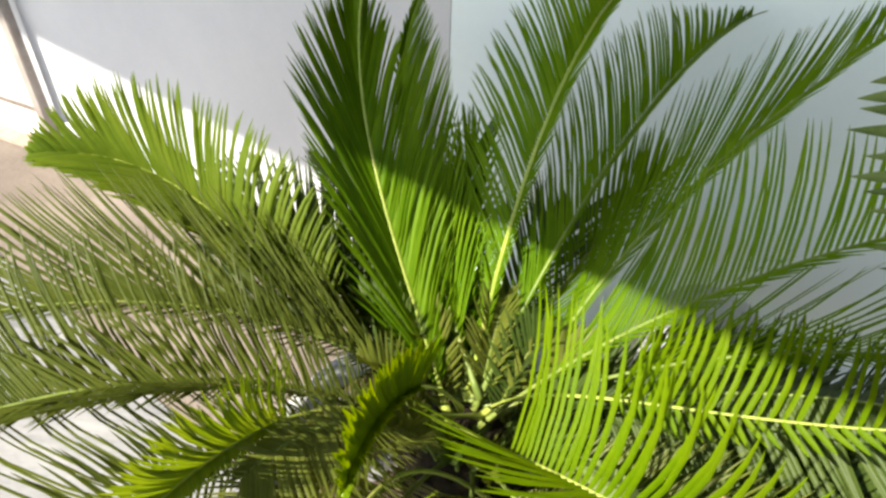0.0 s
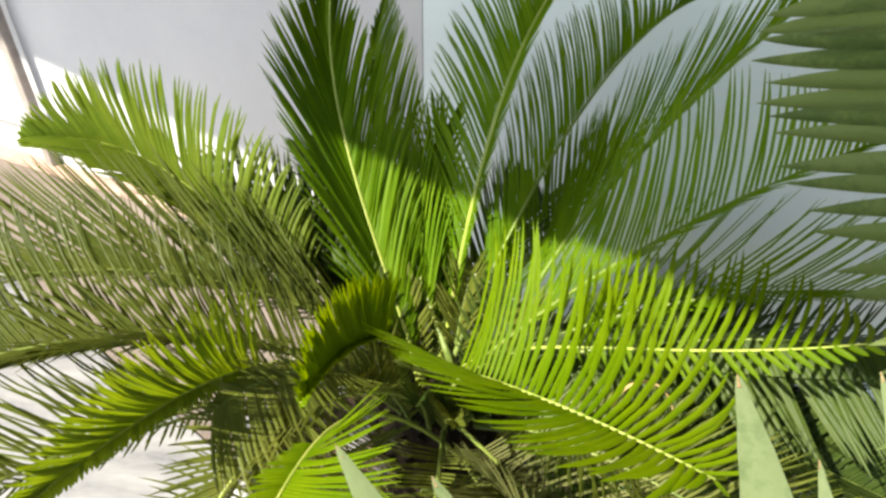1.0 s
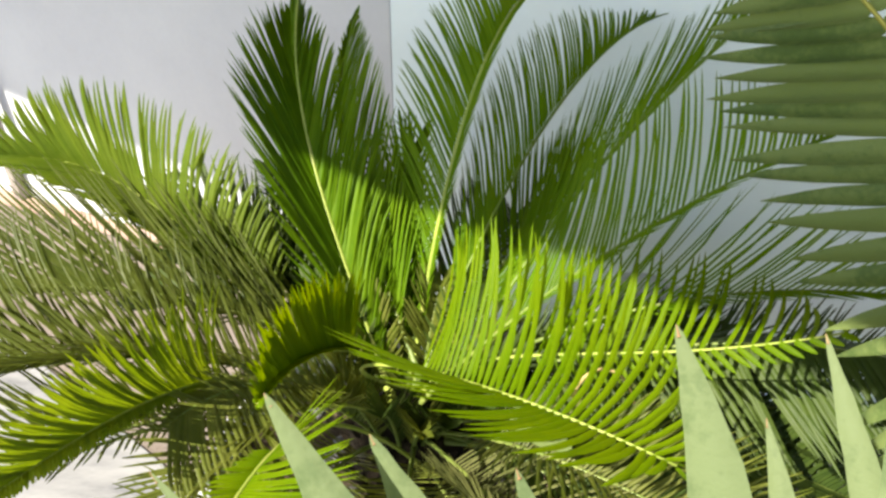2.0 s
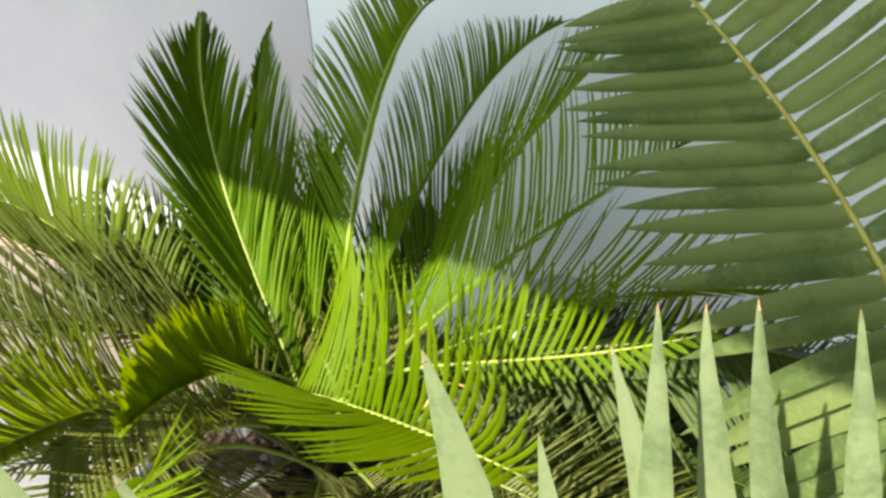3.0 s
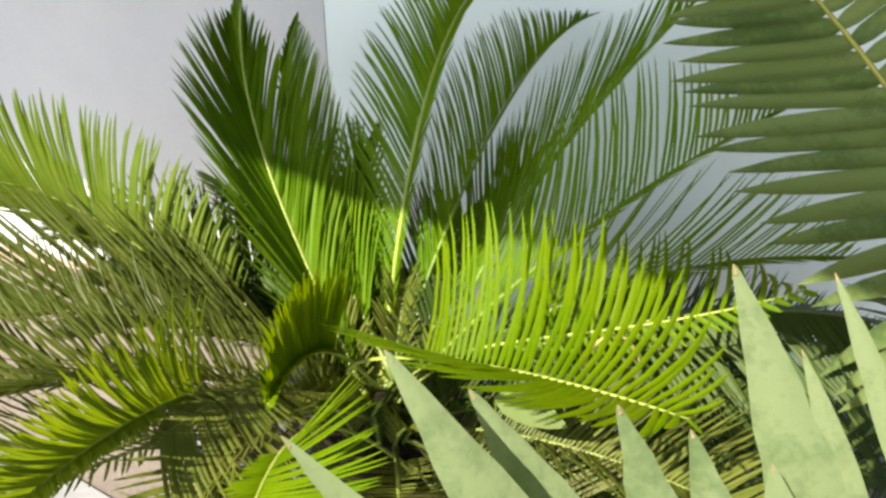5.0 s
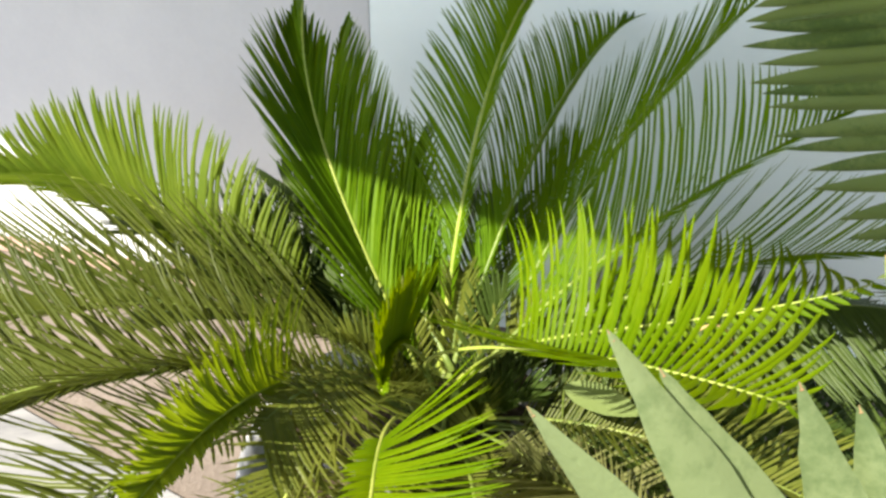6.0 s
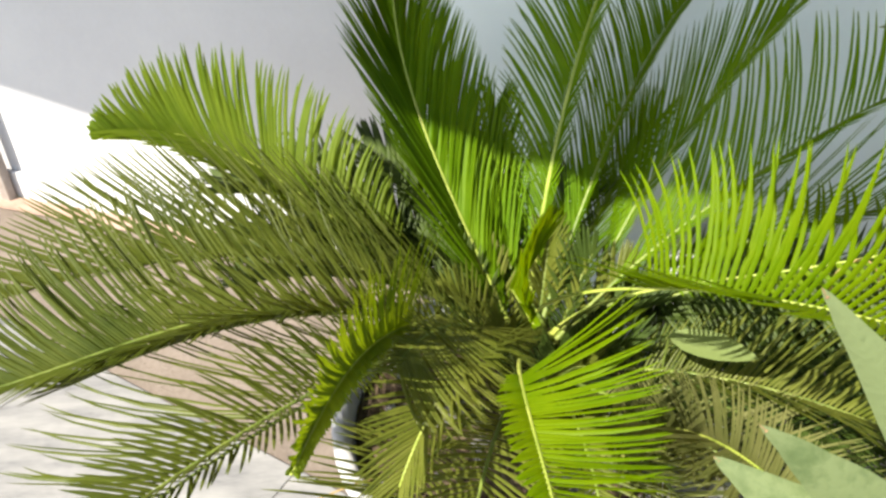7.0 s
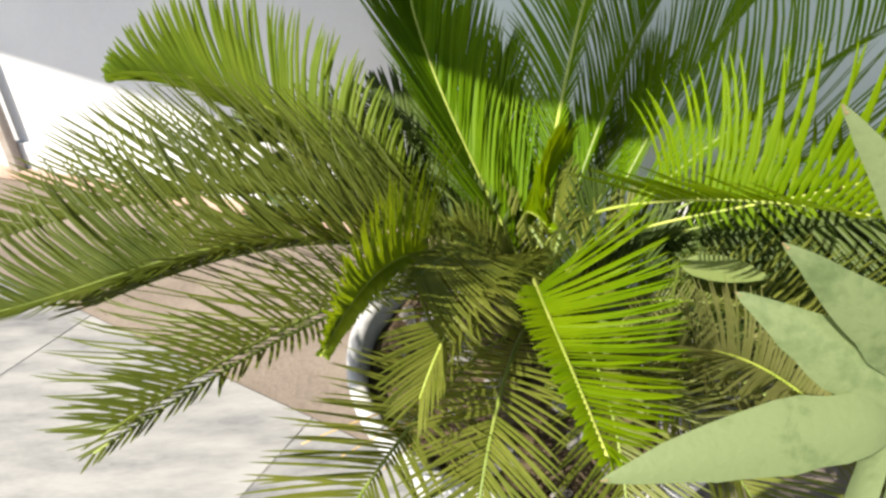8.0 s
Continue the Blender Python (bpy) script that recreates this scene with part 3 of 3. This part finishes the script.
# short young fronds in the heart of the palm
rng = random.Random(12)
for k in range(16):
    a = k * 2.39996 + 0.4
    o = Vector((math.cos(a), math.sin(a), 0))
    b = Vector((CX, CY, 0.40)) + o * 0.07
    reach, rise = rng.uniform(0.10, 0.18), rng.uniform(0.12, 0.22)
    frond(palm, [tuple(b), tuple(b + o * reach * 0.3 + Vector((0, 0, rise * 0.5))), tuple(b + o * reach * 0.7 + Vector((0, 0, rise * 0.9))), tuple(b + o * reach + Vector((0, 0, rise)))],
          keel=50, sweep=(52, 28), length=0.10, width=0.0075, spacing=0.0085, start=0.1, seed=70 + k, mat=SHADED if k % 3 else OLIVE, stalk=STALK_DARK, radius=(0.0045, 0.0014))

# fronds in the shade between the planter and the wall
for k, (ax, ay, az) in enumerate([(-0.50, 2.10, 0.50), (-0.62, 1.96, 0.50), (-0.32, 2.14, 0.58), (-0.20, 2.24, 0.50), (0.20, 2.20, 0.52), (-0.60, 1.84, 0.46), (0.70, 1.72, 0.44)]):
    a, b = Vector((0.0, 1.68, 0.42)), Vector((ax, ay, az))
    frond(palm, [tuple(a), tuple(a.lerp(b, 0.36) + Vector((0, 0, 0.10))), tuple(a.lerp(b, 0.7) + Vector((0, 0, 0.10))), tuple(b)], keel=46, sweep=(60, 34), length=0.19, width=0.0078, seed=50 + k, mat=SHADED, stalk=STALK_DARK)

# ---- the broad-leaved cycad ----
BLADE = ((0.0, 0.50), (0.025, 0.76), (0.08, 0.95), (0.2, 1.0), (0.36, 1.0), (0.52, 0.92), (0.66, 0.78), (0.79, 0.57), (0.9, 0.31), (0.97, 0.11), (1.0, 0.02))


def blade(base, tip, along, width, shape, rng, arch=0.0, bow=0.0, cup=0.14, wave=0.05):
    """One broad leaflet from base to tip: a cupped blade with a slightly uneven margin; along: the way its width lies."""
    verts, faces = [], []
    d = tip - base
    length = d.length
    d = d.normalized()
    wv = (along - d * along.dot(d)).normalized()
    nrm = d.cross(wv)
    for k, (u, w) in enumerate(shape):
        p = base + d * (length * u) + wv * (bow * length * 4 * u * (1 - u)) + nrm * (arch * length * 4 * u * (1 - u))
        left, right = (width * w * 0.5 * (1 + rng.gauss(0, wave)) for _ in range(2))
        verts += [p - wv * left, p - wv * left * 0.5 + nrm * cup * width * w * 0.75, p + nrm * cup * width * w, p + wv * right * 0.5 + nrm * cup * width * w * 0.75, p + wv * right]
        if k:
            b = 5 * (k - 1)
            faces += [(b + j, b + j + 1, b + j + 6, b + j + 5) for j in range(4)]
    return verts, faces


cycad = tagged(new("cycad", None), "broad-leaved cycad with waxy grey-green pointed leaflets", "cycad")
# the tall frond: its leaflets stand off the stalk in two rows
tall = [(0.875, 1.060, 0.495), (0.833, 1.212, 0.848), (0.699, 1.416, 1.065), (0.504, 1.536, 1.243)]
tall_rim = [(0.489, 1.223, 0.883), (0.508, 1.413, 1.013), (0.348, 1.508, 1.034), (0.381, 1.554, 1.200)]
stem = part("frond", stalk_mesh(tall, 0.0068, 0.0022, -90, STALK_WAXY), cycad)
rng = random.Random(21)
for i in range(27):
    k = 0.20 + 0.78 * i / 26
    p, t, side, up = frame_at(tall, k, -90)
    if k > 0.5:
        tip = bezier(tall_rim, 1 - (1 - (k - 0.5) / 0.5) ** 1.4)
    else:
        tip = p + (Vector(tall_rim[0]) - bezier(tall, 0.5)) * (0.8 + 0.4 * k) + Vector((0, 0, 0.04 * (0.5 - k)))
    tip = tip + Vector((rng.gauss(0, 0.006), rng.gauss(0, 0.006), rng.gauss(0, 0.005)))
    face = (tip - p).cross(t).normalized()
    v, fc = blade(p, tip, t + face * rng.uniform(0.30, 0.50), 0.0318 * rng.uniform(0.94, 1.06), BLADE, rng, arch=rng.uniform(0.02, 0.05), bow=rng.uniform(0.015, 0.035), cup=0.2, wave=0.025)
    part("leaflet", mesh_of("leaflet", v, fc, WAXY, True), stem)
    tip = p + Vector((0.145, -0.06, 0.205)) * rng.uniform(1.0, 1.08) * (1.0 - 0.45 * max(0, (k - 0.6) / 0.4) ** 1.6)
    v, fc = blade(p, tip, t + face * rng.uniform(0.05, 0.3), 0.0255 * rng.uniform(0.92, 1.08), BLADE, rng, arch=rng.uniform(-0.05, -0.01), bow=rng.uniform(-0.03, 0.0), cup=-0.2, wave=0.025)
    part("leaflet", mesh_of("leaflet", v, fc, WAXY, True), stem)
frond(cycad, [(0.95, 1.12, 0.42), (1.05, 1.30, 0.66), (1.10, 1.50, 0.70), (1.10, 1.74, 0.58)], spacing=0.030, length=0.25, width=0.020, keel=16, twist=-20, sweep=(78, 46), seed=22, single=True, mat=WAXY_SUNLIT, stalk=STALK_WAXY, shape=BROAD, fold=0.3, jitter=1.6, start=0.2, radius=(0.006, 0.0028), gaps=0, ragged=0.03, tipshort=0.4)
# the near frond, whose leaflets stand up towards the wall: the share of the stalk and the tip of each
rib = [(0.92, 1.08, 0.45), (0.74, 1.02, 0.88), (0.42, 0.87, 0.93), (0.02, 0.86, 0.93)]
near = part("frond", stalk_mesh(rib, 0.007, 0.003, -50, STALK_WAXY), cycad)
TIPS = [(0.42, (0.66, 1.14, 1.12)), (0.47, (0.60, 1.13, 1.15)), (0.52, (0.526, 1.101, 1.13)), (0.56, (0.462, 1.109, 1.131)), (0.60, (0.439, 1.134, 1.108)), (0.64, (0.371, 1.117, 1.081)), (0.68, (0.386, 1.083, 1.147)), (0.72, (0.314, 1.051, 1.061)),
        (0.745, (0.239, 1.044, 1.14)), (0.77, (0.241, 0.952, 1.062)), (0.79, (0.195, 0.967, 1.077)), (0.82, (0.148, 0.967, 1.099)), (0.85, (0.067, 0.985, 1.097)), (0.87, (0.02, 0.965, 1.145)), (0.91, (-0.029, 0.932, 1.122)), (0.94, (-0.056, 0.902, 1.046)), (0.965, (-0.060, 0.925, 0.990)), (0.99, (-0.160, 0.850, 0.895))]
rng = random.Random(5)
for i, (k, tip) in enumerate(TIPS):
    p, t, side, up = frame_at(rib, k, -50)
    tip = Vector(tip)
    lie = Vector((-0.35 + rng.uniform(-0.3, 0.3), -0.75, 0.55 + rng.uniform(-0.2, 0.2))).cross(tip - p)
    v, fc = blade(p, tip, lie, rng.uniform(0.027, 0.031) * (1.6 if k > 0.74 else 1), SPEAR, rng, arch=rng.uniform(-0.03, 0.03), bow=rng.uniform(-0.025, 0.025), cup=0.12, wave=0.05)
    leaf = part("leaflet", mesh_of("leaflet", v, fc, WAXY_SUNLIT, True), near)
    d = tip - p
    part("dry_tip", stalk_mesh([tuple(p + d * u) for u in (0.975, 0.985, 0.993, 1.001)], 0.0010, 0.0004, 0, RED), leaf, "dry reddish tip")
    d = (t * 0.25 - side * 0.9 - up * 0.25).normalized()
    v, fc = blade(p, p + d * 0.2, t, 0.026, BLADE, rng)
    part("leaflet", mesh_of("leaflet", v, fc, WAXY_SUNLIT, True), near)

# ---- small things ----
# a rounded vase behind the palm
jar = tagged(new("vase", None), "pale grey rounded closed vase standing behind the palm", "vase")
jar.location = (0.49, 1.93, 0.0)
prof = [(0.001, 0.004), (0.09, 0.004), (0.11, 0.04), (0.14, 0.2), (0.15, 0.32), (0.145, 0.40), (0.13, 0.45), (0.10, 0.50), (0.05, 0.53), (0.001, 0.536)]
part("body", bm_mesh("body", lathe(prof, 40), POT, True), jar)

# a broad-leaved seedling in the same planter
sprout = tagged(new("seedling", None), "small seedling with a pale green broad leaf in the planter", "plant")
stem = [(0.22, 1.50, 0.24), (0.21, 1.50, 0.42), (0.19, 1.48, 0.55), (0.180, 1.462, 0.617)]
part("stem", stalk_mesh(stem, 0.003, 0.002, 0, STALK_DARK), sprout)
LEAFY = ((0.0, 0.08), (0.06, 0.45), (0.2, 0.85), (0.4, 1.0), (0.6, 0.93), (0.8, 0.62), (0.93, 0.28), (1.0, 0.03))
for base, tip in (((0.180, 1.462, 0.617), (0.262, 1.345, 0.680)),):
    d = Vector(tip) - Vector(base)
    v, fc = leaflet(Vector(base), d.normalized(), Vector((0.1, -0.9, -0.1)), d.length, 0.046, 0.0, 0.06, LEAFY, 0.10, rng)
    part("leaf", mesh_of("leaf", v, fc, WAXY, True), sprout)
# dry straws at the rim of the planter
for k, (x, y, lean) in enumerate([(-0.30, 1.36, 0.10), (-0.33, 1.39, 0.14), (-0.27, 1.33, 0.06)]):
    straw = [(x + 0.06, y + 0.08, 0.26), (x + 0.03, y + 0.04, 0.34), (x, y, 0.37), (x - lean, y - 0.05, 0.35)]
    tagged(new("dry_straw", stalk_mesh(straw, 0.003, 0.0015, 0, BRISTLE)), "thin dry straw hanging over the planter's rim", "straw", "dry straws")
# a dry curled tendril
coil = [(0.225, 1.230, 0.890), (0.232, 1.235, 0.936), (0.272, 1.235, 0.942), (0.288, 1.230, 0.885)]
part("dry_tendril", stalk_mesh(coil, 0.0022, 0.0012, 0, BRISTLE), palm, "dry tan curled tendril")
# a dark rock by the rim
bm = bmesh.new()
bmesh.ops.create_icosphere(bm, subdivisions=3, radius=1)
for v in bm.verts:
    v.co = Vector((v.co.x * 0.07, v.co.y * 0.045, v.co.z * 0.035)) * (1 + 0.35 * noise.noise(v.co * 1.4 + Vector((3, 0, 0))))
rock = tagged(new("rock", bm_mesh("rock", bm, STONE)), "dark grey rock lying on the soil of the planter", "rock")
rock.location = (0.26, 1.44, 0.268)
